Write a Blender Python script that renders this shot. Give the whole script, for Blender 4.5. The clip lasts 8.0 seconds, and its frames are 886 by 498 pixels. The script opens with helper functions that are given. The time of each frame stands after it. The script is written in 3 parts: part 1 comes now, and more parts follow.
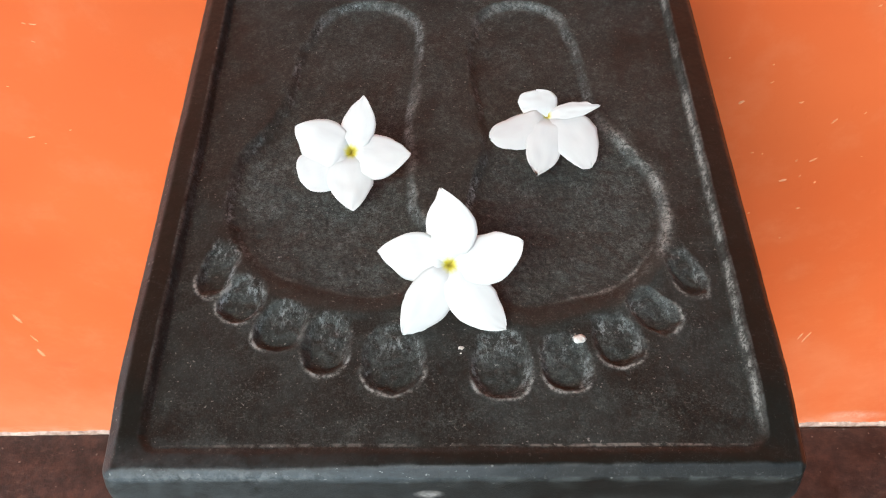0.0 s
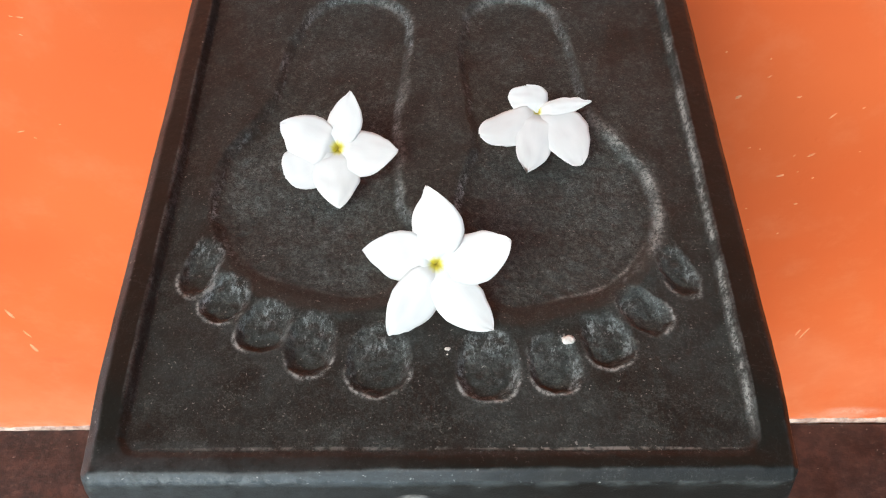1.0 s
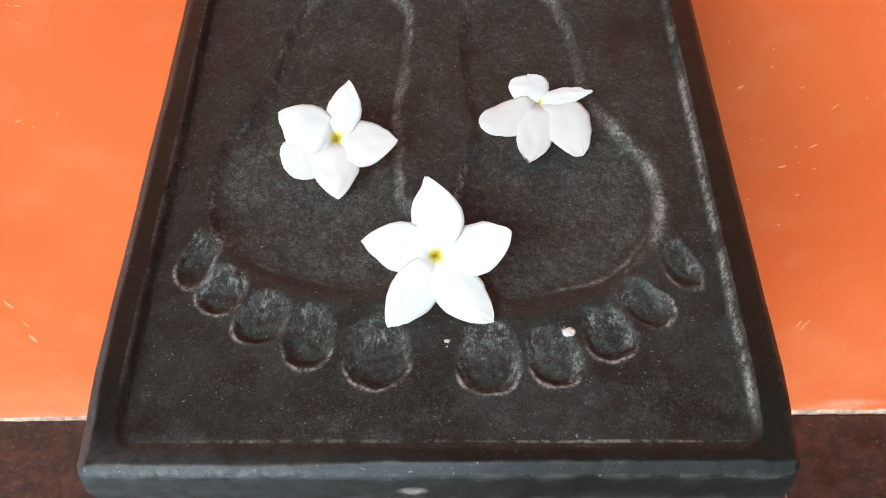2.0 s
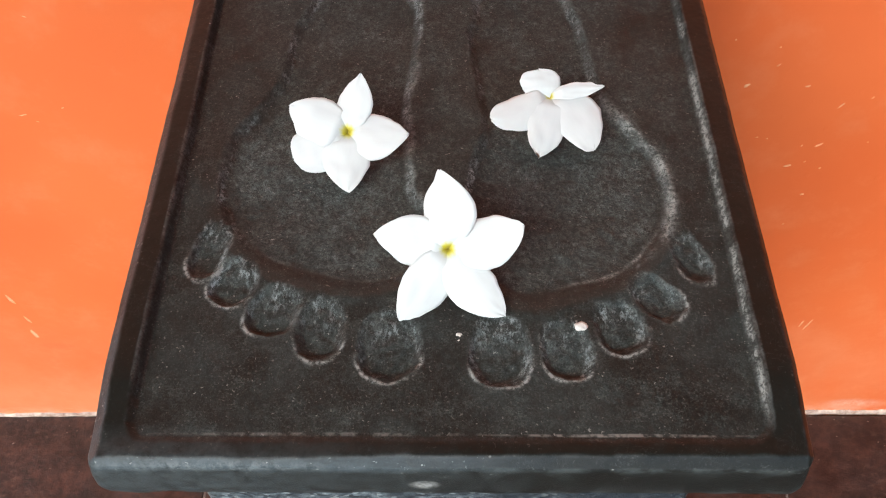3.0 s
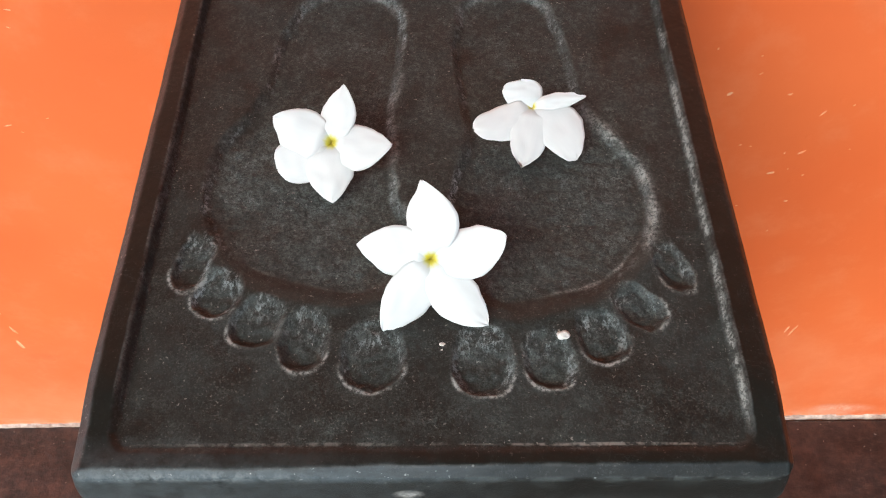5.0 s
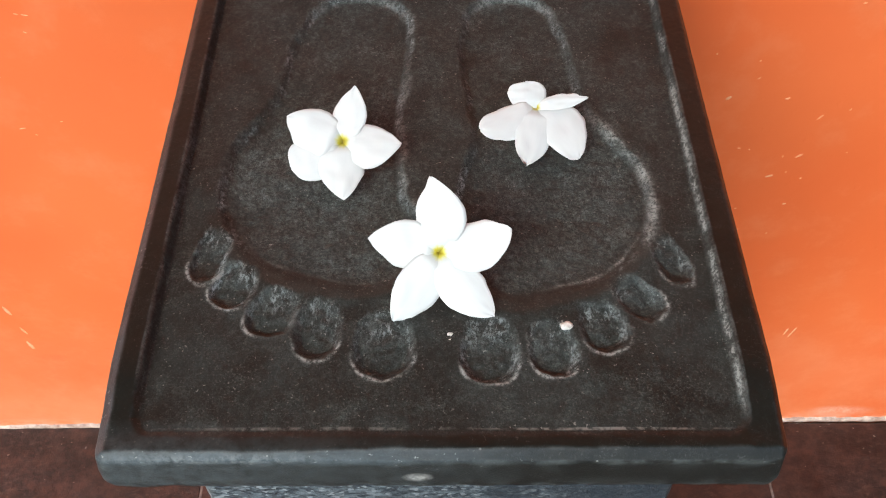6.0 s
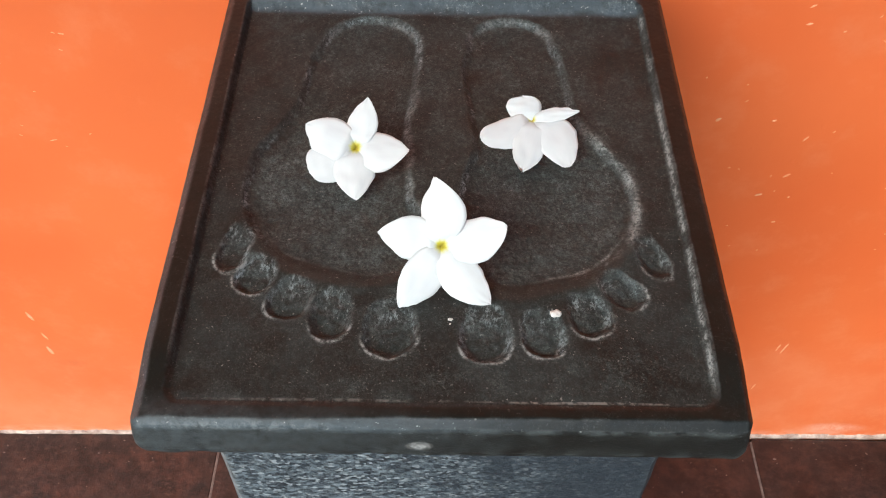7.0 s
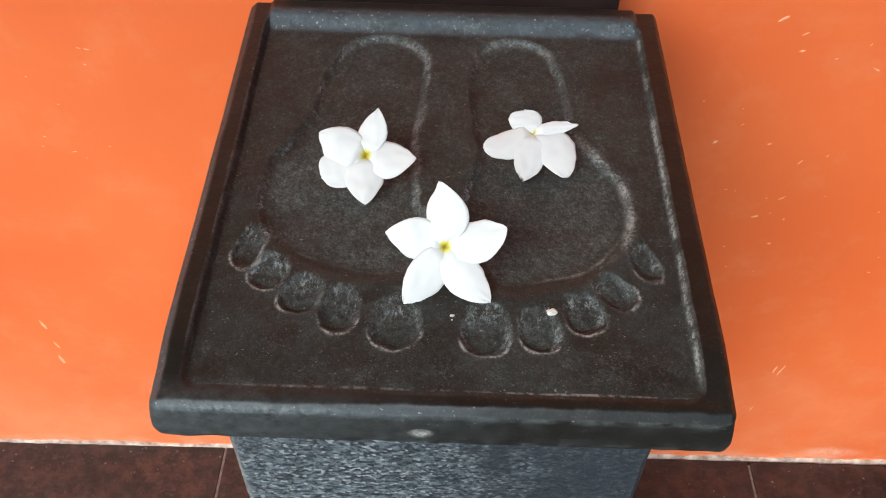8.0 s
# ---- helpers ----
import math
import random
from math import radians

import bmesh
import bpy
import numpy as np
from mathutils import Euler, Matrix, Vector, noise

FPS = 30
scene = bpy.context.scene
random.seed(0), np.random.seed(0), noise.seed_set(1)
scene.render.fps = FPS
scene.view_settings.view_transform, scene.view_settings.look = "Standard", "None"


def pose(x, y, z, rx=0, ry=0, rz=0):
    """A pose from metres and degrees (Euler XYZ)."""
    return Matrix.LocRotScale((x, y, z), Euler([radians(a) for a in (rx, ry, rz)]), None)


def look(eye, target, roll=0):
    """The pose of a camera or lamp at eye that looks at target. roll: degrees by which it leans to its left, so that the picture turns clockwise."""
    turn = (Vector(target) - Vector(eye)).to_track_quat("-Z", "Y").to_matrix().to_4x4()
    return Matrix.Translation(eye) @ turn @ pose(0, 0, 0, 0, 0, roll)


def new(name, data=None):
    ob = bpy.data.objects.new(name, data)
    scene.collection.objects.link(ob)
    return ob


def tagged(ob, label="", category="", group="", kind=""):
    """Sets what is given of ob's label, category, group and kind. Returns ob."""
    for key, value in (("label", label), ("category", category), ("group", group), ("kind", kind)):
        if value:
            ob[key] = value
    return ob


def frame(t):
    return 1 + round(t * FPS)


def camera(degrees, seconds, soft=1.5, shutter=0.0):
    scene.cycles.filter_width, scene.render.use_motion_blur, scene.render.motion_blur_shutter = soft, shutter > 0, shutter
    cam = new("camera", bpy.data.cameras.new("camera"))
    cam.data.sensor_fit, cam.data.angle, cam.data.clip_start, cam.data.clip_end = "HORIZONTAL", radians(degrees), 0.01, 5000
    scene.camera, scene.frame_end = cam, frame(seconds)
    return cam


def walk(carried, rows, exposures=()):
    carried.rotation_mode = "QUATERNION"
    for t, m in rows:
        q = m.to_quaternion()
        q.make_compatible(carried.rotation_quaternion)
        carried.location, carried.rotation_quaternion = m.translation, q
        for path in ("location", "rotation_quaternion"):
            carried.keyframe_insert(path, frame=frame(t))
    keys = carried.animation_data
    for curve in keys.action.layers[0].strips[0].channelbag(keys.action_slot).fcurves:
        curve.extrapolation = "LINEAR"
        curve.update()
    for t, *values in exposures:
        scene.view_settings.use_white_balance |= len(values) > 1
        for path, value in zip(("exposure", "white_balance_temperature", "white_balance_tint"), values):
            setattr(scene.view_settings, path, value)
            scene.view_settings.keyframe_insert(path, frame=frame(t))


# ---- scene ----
cam = camera(53.96, 8.0, soft=1.1)
PATH = [
    (0, (-0.0043, -0.1798, 1.4212), (-0.0066, 1.0480, -0.1576), -0.39),
    (0.5, (0.0010, -0.1755, 1.4194), (-0.0023, 1.0462, -0.1641), -0.42),
    (1, (0.0037, -0.1713, 1.4157), (-0.0005, 1.0436, -0.1730), -0.40),
    (1.5, (0.0050, -0.1695, 1.4146), (0.0006, 1.0383, -0.1794), -0.32),
    (1.7, (0.0045, -0.1684, 1.4138), (0.0007, 1.0320, -0.1859), -0.37),
    (2.8, (-0.0012, -0.1694, 1.4092), (-0.0036, 1.0271, -0.1934), 0.06),
    (3, (-0.0039, -0.1704, 1.4091), (-0.0035, 1.0274, -0.1926), 0.20),
    (3.5, (-0.0048, -0.1725, 1.4102), (0.0005, 1.0273, -0.1899), 0.41),
    (4, (-0.0028, -0.1726, 1.4103), (0.0110, 1.0268, -0.1901), 0.69),
    (4.5, (0.0013, -0.1701, 1.4122), (0.0191, 1.0318, -0.1863), 0.73),
    (4.7, (0.0005, -0.1703, 1.4107), (0.0237, 1.0399, -0.1814), 0.83),
    (5.8, (-0.0010, -0.1806, 1.4216), (0.0228, 1.0301, -0.1701), 0.72),
    (6, (-0.0041, -0.1891, 1.4231), (0.0165, 1.0358, -0.1578), 0.72),
    (6.5, (-0.0083, -0.2120, 1.4371), (0.0072, 1.0326, -0.1284), 0.74),
    (7, (-0.0015, -0.2395, 1.4527), (0.0032, 1.0356, -0.0881), 0.91),
    (7.5, (0.0141, -0.2587, 1.4600), (0.0152, 1.0435, -0.0580), 1.26),
    (8, (0.0002, -0.2763, 1.4657), (-0.0091, 1.0513, -0.0302), 1.43),
]
EXPOSURES = [(0.0, 1.17, 6400, 3), (6.0, 1.17, 6400, 3), (8.0, 1.08, 6400, 3)]
walk(cam, [(t, look(eye, target, roll)) for t, eye, target, roll in PATH], EXPOSURES)

# ---- light: bright overcast day, under an added, unseen roof open to the front and one side ----
world = bpy.data.worlds.new("sky")
scene.world = world
world.use_nodes = True
wn = world.node_tree
sky = wn.nodes.new("ShaderNodeTexSky")
sky.sky_type, sky.sun_disc = "NISHITA", False
sky.sun_elevation, sky.sun_rotation = radians(48), radians(214)
sky.air_density, sky.dust_density = 1.0, 2.0
wn.nodes["Background"].inputs["Strength"].default_value = 0.15
wn.links.new(sky.outputs["Color"], wn.nodes["Background"].inputs["Color"])

sun = new("sun", bpy.data.lights.new("sun", "SUN"))
sun.data.energy, sun.data.angle, sun.data.color = 1.5, radians(40), (1.0, 0.98, 0.95)
sun.matrix_world = look((-2.6, -3.8, 5.4), (0.0, 0.2, 1.0))
scene.view_settings.exposure = 0.0


# ---- materials ----
class Mat:
    """A small builder for node materials."""

    def __init__(self, name):
        self.m = bpy.data.materials.new(name)
        self.m.use_nodes = True
        self.t = self.m.node_tree
        self.bsdf = self.t.nodes["Principled BSDF"]
        self.co = self.t.nodes.new("ShaderNodeTexCoord").outputs["Object"]

    def link(self, a, b):
        self.t.links.new(a, b)

    def set(self, **kw):
        for k, v in kw.items():
            sock = self.bsdf.inputs[k.replace("_", " ")]
            if isinstance(v, bpy.types.NodeSocket):
                self.link(v, sock)
            else:
                sock.default_value = v

    def noise(self, scale, detail=4.0, rough=0.55, stretch=None, distort=0.0):
        n = self.t.nodes.new("ShaderNodeTexNoise")
        n.inputs["Scale"].default_value = scale
        n.inputs["Detail"].default_value = detail
        n.inputs["Roughness"].default_value = rough
        n.inputs["Distortion"].default_value = distort
        src = self.co
        if stretch:
            mp = self.t.nodes.new("ShaderNodeMapping")
            mp.inputs["Scale"].default_value = stretch
            self.link(self.co, mp.inputs["Vector"])
            src = mp.outputs["Vector"]
        self.link(src, n.inputs["Vector"])
        return n.outputs["Fac"]

    def cell_tone(self, scale, stretch):
        """One random value for each cell."""
        mp = self.t.nodes.new("ShaderNodeMapping")
        mp.inputs["Scale"].default_value = stretch
        self.link(self.co, mp.inputs["Vector"])
        n = self.t.nodes.new("ShaderNodeTexVoronoi")
        n.inputs["Scale"].default_value = scale
        self.link(mp.outputs["Vector"], n.inputs["Vector"])
        split = self.t.nodes.new("ShaderNodeSeparateColor")
        self.link(n.outputs["Color"], split.inputs[0])
        return split.outputs["Red"]

    def cells(self, scale):
        n = self.t.nodes.new("ShaderNodeTexVoronoi")
        n.inputs["Scale"].default_value = scale
        self.link(self.co, n.inputs["Vector"])
        return n.outputs["Distance"]

    def ramp(self, fac, *stops):
        r = self.t.nodes.new("ShaderNodeValToRGB")
        el = r.color_ramp.elements
        while len(el) < len(stops):
            el.new(0.5)
        for e, (pos, col) in zip(el, stops):
            e.position = pos
            e.color = (*col, 1.0) if isinstance(col, tuple) else (col, col, col, 1.0)
        self.link(fac, r.inputs["Fac"])
        return r.outputs["Color"]

    def mix(self, fac, a, b, mode="MIX"):
        n = self.t.nodes.new("ShaderNodeMix")
        n.data_type, n.blend_type = "RGBA", mode
        for v, sock in ((fac, n.inputs[0]), (a, n.inputs[6]), (b, n.inputs[7])):
            if isinstance(v, bpy.types.NodeSocket):
                self.link(v, sock)
            elif isinstance(v, tuple):
                sock.default_value = (*v, 1.0)
            else:
                sock.default_value = v
        return n.outputs[2]

    def math(self, op, a, b=0.0, clamp=False):
        n = self.t.nodes.new("ShaderNodeMath")
        n.operation, n.use_clamp = op, clamp
        for v, sock in ((a, n.inputs[0]), (b, n.inputs[1])):
            if isinstance(v, bpy.types.NodeSocket):
                self.link(v, sock)
            else:
                sock.default_value = v
        return n.outputs[0]

    def bump(self, height, dist, strength=1.0):
        b = self.t.nodes.new("ShaderNodeBump")
        b.inputs["Distance"].default_value = dist
        if isinstance(strength, bpy.types.NodeSocket):
            self.link(strength, b.inputs["Strength"])
        else:
            b.inputs["Strength"].default_value = strength
        self.link(height, b.inputs["Height"])
        self.link(b.outputs["Normal"], self.bsdf.inputs["Normal"])

    def radius(self, centre, squash=(1.0, 1.0, 1.0)):
        """Distance from a centre in object space, with each axis divided."""
        mp = self.t.nodes.new("ShaderNodeMapping")
        mp.inputs["Scale"].default_value = [1 / q for q in squash]
        mp.inputs["Location"].default_value = [-c / q for c, q in zip(centre, squash)]
        self.link(self.co, mp.inputs["Vector"])
        ln = self.t.nodes.new("ShaderNodeVectorMath")
        ln.operation = "LENGTH"
        self.link(mp.outputs["Vector"], ln.inputs[0])
        return ln.outputs["Value"]

    def layer(self, name):
        n = self.t.nodes.new("ShaderNodeAttribute")
        n.attribute_name = name
        return n.outputs["Fac"]

    def edges(self, low, high):
        """Worn convex edges."""
        g = self.t.nodes.new("ShaderNodeNewGeometry")
        return self.ramp(g.outputs["Pointiness"], (low, 0.0), (high, 1.0))


def mat_black_stone():
    """Oiled black stone, brownish, with grey dusty wear, chalky carved slopes, pale scuffed edges, and slope and edge
    sheen in the colour.
    """
    k = Mat("oiled_black_stone")
    broad = k.ramp(k.noise(11, 4, 0.6), (0.40, 0.0), (0.64, 1.0))
    mid = k.ramp(k.noise(60, 5, 0.72), (0.40, 0.0), (0.64, 1.0))
    coarse = k.ramp(k.noise(280, 6, 0.8), (0.46, 0.0), (0.60, 1.0))
    fine = k.ramp(k.noise(950, 3, 0.75), (0.46, 0.0), (0.64, 1.0))
    # oily brown patches between grey, dry ones
    dry = k.ramp(k.noise(15, 4, 0.65, distort=0.6), (0.40, 0.0), (0.60, 1.0))
    dry = k.math("MAXIMUM", k.math("MULTIPLY", dry, 0.75), k.math("MULTIPLY", k.layer("hollow"), 0.95))
    # old dust that was never wiped off the back of the slab
    film = k.math("MULTIPLY", k.ramp(k.radius((0.02, 0.35, 1.0), (0.27, 0.30, 0.1)), (0.35, 1.0), (1.0, 0.0)), k.ramp(k.noise(13, 4, 0.65), (0.34, 0.15), (0.58, 1.0)))
    dry = k.math("MULTIPLY", k.math("MAXIMUM", dry, k.math("MULTIPLY", film, 0.9)), k.math("SUBTRACT", 1.0, k.layer("rimmed")))
    base = k.mix(dry, (0.0098, 0.0100, 0.0083), (0.0235, 0.0285, 0.0270))
    base = k.mix(k.math("MULTIPLY", k.math("SUBTRACT", 1.0, mid), 0.5), base, (0.0068, 0.0066, 0.0056))
    base = k.mix(k.math("MULTIPLY", k.layer("wiped"), 0.6), base, (0.027, 0.0275, 0.0245))
    grain = k.math("ADD", k.math("MULTIPLY", coarse, 0.5), k.math("MULTIPLY", fine, 0.6), True)
    cover = k.math("ADD", k.math("MULTIPLY", broad, 0.11), k.math("MULTIPLY", mid, 0.11))
    cover = k.math("ADD", k.math("ADD", cover, 0.03), k.math("MULTIPLY", k.layer("hollow"), k.math("ADD", k.math("MULTIPLY", broad, 0.20), 0.15)))
    cover = k.math("ADD", cover, k.math("MULTIPLY", film, 0.2))
    blot = k.ramp(k.noise(125, 6, 0.8), (0.40, 0.4), (0.52, 0.9), (0.64, 1.8))
    cover = k.math("MULTIPLY", k.math("MULTIPLY", cover, blot), k.math("SUBTRACT", 1.0, k.math("MAXIMUM", k.math("MULTIPLY", k.layer("rimmed"), 0.9), k.math("MULTIPLY", k.layer("wiped"), 0.5))))
    base = k.mix(k.math("MULTIPLY", cover, grain), base, (0.168, 0.206, 0.196))
    speck = k.ramp(k.noise(520, 2, 0.5), (0.675, 0.0), (0.72, 1.0))
    sparse = k.ramp(k.noise(40, 4, 0.7), (0.42, 0.15), (0.62, 1.0))
    speck = k.math("MULTIPLY", speck, k.math("SUBTRACT", 1.0, k.math("MULTIPLY", k.layer("rimmed"), 0.75)))
    base = k.mix(k.math("MULTIPLY", k.math("MULTIPLY", speck, sparse), 0.55), base, (0.30, 0.30, 0.28))
    # crystal glints of the dry stone
    glint = k.math("MULTIPLY", k.ramp(k.noise(680, 3, 0.7), (0.555, 0.0), (0.63, 1.0)), k.ramp(k.noise(48, 5, 0.75), (0.40, 0.15), (0.62, 1.0)))
    glint = k.math("MULTIPLY", glint, k.math("SUBTRACT", 1.0, k.math("MULTIPLY", k.layer("rimmed"), 0.9)))
    base = k.mix(k.math("MULTIPLY", glint, 0.34), base, (0.125, 0.138, 0.128))
    for size, shape, seat in ((75, (1.7, 0.5, 1.0), 17), (60, (0.6, 1.6, 1.0), 23), (110, (1.0, 1.0, 1.0), 14)):
        wisp = k.ramp(k.noise(size, 4, 0.7, shape), (0.488, 0.0), (0.5, 1.0), (0.512, 0.0))
        wisp = k.math("MULTIPLY", wisp, k.ramp(k.noise(seat, 4, 0.7), (0.50, 0.0), (0.60, 1.0)))
        wisp = k.math("MULTIPLY", wisp, k.math("ADD", 0.25, k.math("MULTIPLY", k.layer("hollow"), 0.75)))
        base = k.mix(k.math("MULTIPLY", wisp, 0.34), base, (0.20, 0.23, 0.23))
    # pale wear on rounded edges, broken up, with small bright chips
    edge = k.edges(0.506, 0.53)
    worn = k.math("MULTIPLY", edge, k.ramp(k.noise(60, 5, 0.7), (0.44, 0.0), (0.60, 1.0)))
    base = k.mix(k.math("MULTIPLY", worn, 0.24), base, (0.15, 0.17, 0.17))
    chips = k.math("MULTIPLY", edge, k.math("MULTIPLY", k.ramp(k.cells(210), (0.0, 1.0), (0.20, 0.0)), k.ramp(k.noise(40, 3), (0.50, 0.0), (0.60, 1.0))))
    base = k.mix(k.math("MULTIPLY", chips, 0.9), base, (0.46, 0.47, 0.45))
    # chalky residue on the carved slopes, with their bluish sheen put into the colour
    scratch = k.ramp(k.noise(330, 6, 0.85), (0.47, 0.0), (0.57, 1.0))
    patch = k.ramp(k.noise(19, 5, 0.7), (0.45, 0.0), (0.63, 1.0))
    chalk_sheen = k.math("MULTIPLY", k.math("MULTIPLY", k.layer("chalk_sheen"), k.ramp(k.noise(95, 4, 0.7, (2.4, 0.3, 1.0)), (0.42, 0.25), (0.56, 1.25))), k.math("MULTIPLY", scratch, k.math("ADD", k.math("MULTIPLY", patch, 0.90), 0.10)))
    base = k.mix(k.math("MULTIPLY", chalk_sheen, 0.95), base, (0.275, 0.32, 0.33))
    # pale flecks: residue in the toes together with their painted lit walls
    flecks = k.math("MULTIPLY", k.layer("residue_lit"), k.ramp(k.noise(230, 6, 0.85, (1.5, 0.8, 1.0)), (0.50, 0.0), (0.57, 1.0)))
    flecks = k.math("MULTIPLY", flecks, k.ramp(k.noise(85, 4, 0.7), (0.42, 0.12), (0.58, 1.2)))
    base = k.mix(k.math("MULTIPLY", flecks, 0.7), base, (0.21, 0.24, 0.242))
    lips = k.math("MULTIPLY", k.layer("lip"), k.math("MULTIPLY", k.ramp(k.noise(420, 4, 0.8), (0.42, 0.1), (0.56, 1.0)), k.ramp(k.noise(34, 5, 0.75), (0.42, 0.06), (0.58, 1.1))))
    base = k.mix(k.math("MULTIPLY", lips, 0.9), base, (0.26, 0.28, 0.27))
    # dust and brighter light on one corner, both in the colour; a front-edge smear
    dusty_lit = k.math("MULTIPLY", k.ramp(k.radius((-0.20, -0.005, 0.985), (0.26, 0.03, 0.05)), (0.25, 1.0), (1.0, 0.0)), k.ramp(k.noise(120, 5, 0.75), (0.34, 0.25), (0.62, 1.0)))
    base = k.mix(k.math("MULTIPLY", dusty_lit, 0.42), base, (0.125, 0.148, 0.158))
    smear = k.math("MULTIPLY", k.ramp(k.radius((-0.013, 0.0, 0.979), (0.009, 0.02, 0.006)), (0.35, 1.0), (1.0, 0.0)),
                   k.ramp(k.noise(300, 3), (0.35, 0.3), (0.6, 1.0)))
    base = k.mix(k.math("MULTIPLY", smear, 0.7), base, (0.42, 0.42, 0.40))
    line = k.math("MULTIPLY", k.ramp(k.radius((0.085, 0.0165, 1.005), (0.075, 0.0012, 0.01)), (0.5, 1.0), (1.0, 0.0)), k.ramp(k.noise(150, 3, 0.6), (0.40, 0.0), (0.55, 1.0)))
    base = k.mix(k.math("MULTIPLY", line, 0.55), base, (0.27, 0.26, 0.24))
    faint = k.math("MULTIPLY", k.ramp(k.radius((-0.06, 0.0168, 1.005), (0.10, 0.0014, 0.01)), (0.5, 1.0), (1.0, 0.0)), k.ramp(k.noise(120, 4, 0.7), (0.44, 0.0), (0.60, 1.0)))
    base = k.mix(k.math("MULTIPLY", faint, 0.4), base, (0.22, 0.215, 0.20))
    # chips and a bright highlight along the front arris, painted on
    rubs_glint = k.math("MULTIPLY", k.ramp(k.radius((-0.115, 0.0, 1.0005), (0.085, 0.006, 0.0045)), (0.3, 1.0), (1.0, 0.0)), k.ramp(k.noise(110, 5, 0.75), (0.44, 0.0), (0.58, 1.0)))
    base = k.mix(k.math("MULTIPLY", rubs_glint, 0.3), base, (0.38, 0.41, 0.41))
    rough = k.ramp(k.noise(30, 5, 0.7), (0.3, 0.40), (0.7, 0.58))
    # bluish sky sheen of arrises and back slope, put into the colour
    sky_sheen = k.math("MULTIPLY", k.layer("arris"), k.ramp(k.noise(70, 5, 0.75, (0.45, 1.0, 1.0)), (0.32, 0.3), (0.62, 1.0)))
    base = k.mix(k.math("MULTIPLY", sky_sheen, 0.62), base, (0.074, 0.095, 0.110))
    nicks = k.math("MULTIPLY", k.layer("arris"), k.ramp(k.noise(330, 3, 0.6), (0.655, 0.0), (0.70, 1.0)))
    base = k.mix(k.math("MULTIPLY", nicks, 0.6), base, (0.34, 0.36, 0.35))
    # the rim and the wiped bands are rubbed smooth with oil
    smoothed = k.layer("oiled")
    k.set(Base_Color=base, Roughness=k.mix(k.math("MULTIPLY", smoothed, 0.8), k.math("ADD", rough, k.math("MULTIPLY", dry, 0.14)), (0.32, 0.32, 0.32)), IOR=1.34)
    k.bump(k.mix(0.35, k.noise(1000, 2, 0.75), k.noise(140, 5, 0.75)), 0.0008, k.math("SUBTRACT", 0.46, k.math("MULTIPLY", smoothed, 0.32)))
    return k.m


def mat_granite():
    """Rough-dressed blue-grey granite with dark streaks."""
    k = Mat("grey_granite")
    streak = k.ramp(k.noise(60, 6, 0.75, (1.0, 1.0, 1.9)), (0.43, 0.0), (0.56, 1.0))
    fine = k.ramp(k.noise(210, 5, 0.75, (1.0, 1.0, 1.7)), (0.485, 0.0), (0.545, 1.0))
    base = k.mix(streak, (0.008, 0.012, 0.017), (0.048, 0.063, 0.075))
    base = k.mix(k.math("MULTIPLY", k.math("MULTIPLY", fine, k.ramp(streak, (0.0, 0.35), (1.0, 1.0))), 0.85), base, (0.158, 0.188, 0.205))
    black = k.ramp(k.noise(150, 5, 0.75, (1.0, 1.0, 1.6)), (0.445, 1.0), (0.475, 0.0))
    base = k.mix(k.math("MULTIPLY", black, 0.85), base, (0.009, 0.011, 0.015))
    # interlocked crystals, each of its own tone
    tone = k.cell_tone(230, (1.0, 1.0, 1.5))
    base = k.mix(k.ramp(tone, (0.60, 0.0), (0.84, 0.45)), base, (0.150, 0.182, 0.200))
    base = k.mix(k.ramp(tone, (0.16, 0.45), (0.36, 0.0)), base, (0.012, 0.018, 0.026))
    shine = k.cell_tone(330, (1.0, 1.0, 1.3))
    base = k.mix(k.ramp(shine, (0.84, 0.0), (0.92, 0.7)), base, (0.29, 0.32, 0.33))
    base = k.mix(k.math("MULTIPLY", k.edges(0.52, 0.58), 0.5), base, (0.25, 0.26, 0.25))
    # less lit side of the shaft, put into the colour with a ragged edge
    side_shade = k.math("ADD", k.radius((0.13, 0.03, 0.95), (0.17, 0.2, 0.42)), k.math("MULTIPLY", k.math("SUBTRACT", k.noise(20, 5, 0.7, (2.0, 1.0, 0.5)), 0.5), 1.2))
    base = k.mix(k.math("MULTIPLY", k.ramp(side_shade, (0.45, 1.0), (0.95, 0.0)), 0.85), base, (0.010, 0.016, 0.023))
    k.set(Base_Color=base, Roughness=0.62)
    k.bump(k.mix(0.5, k.noise(330, 3), k.noise(75, 5, 0.7)), 0.003, 0.8)
    return k.m


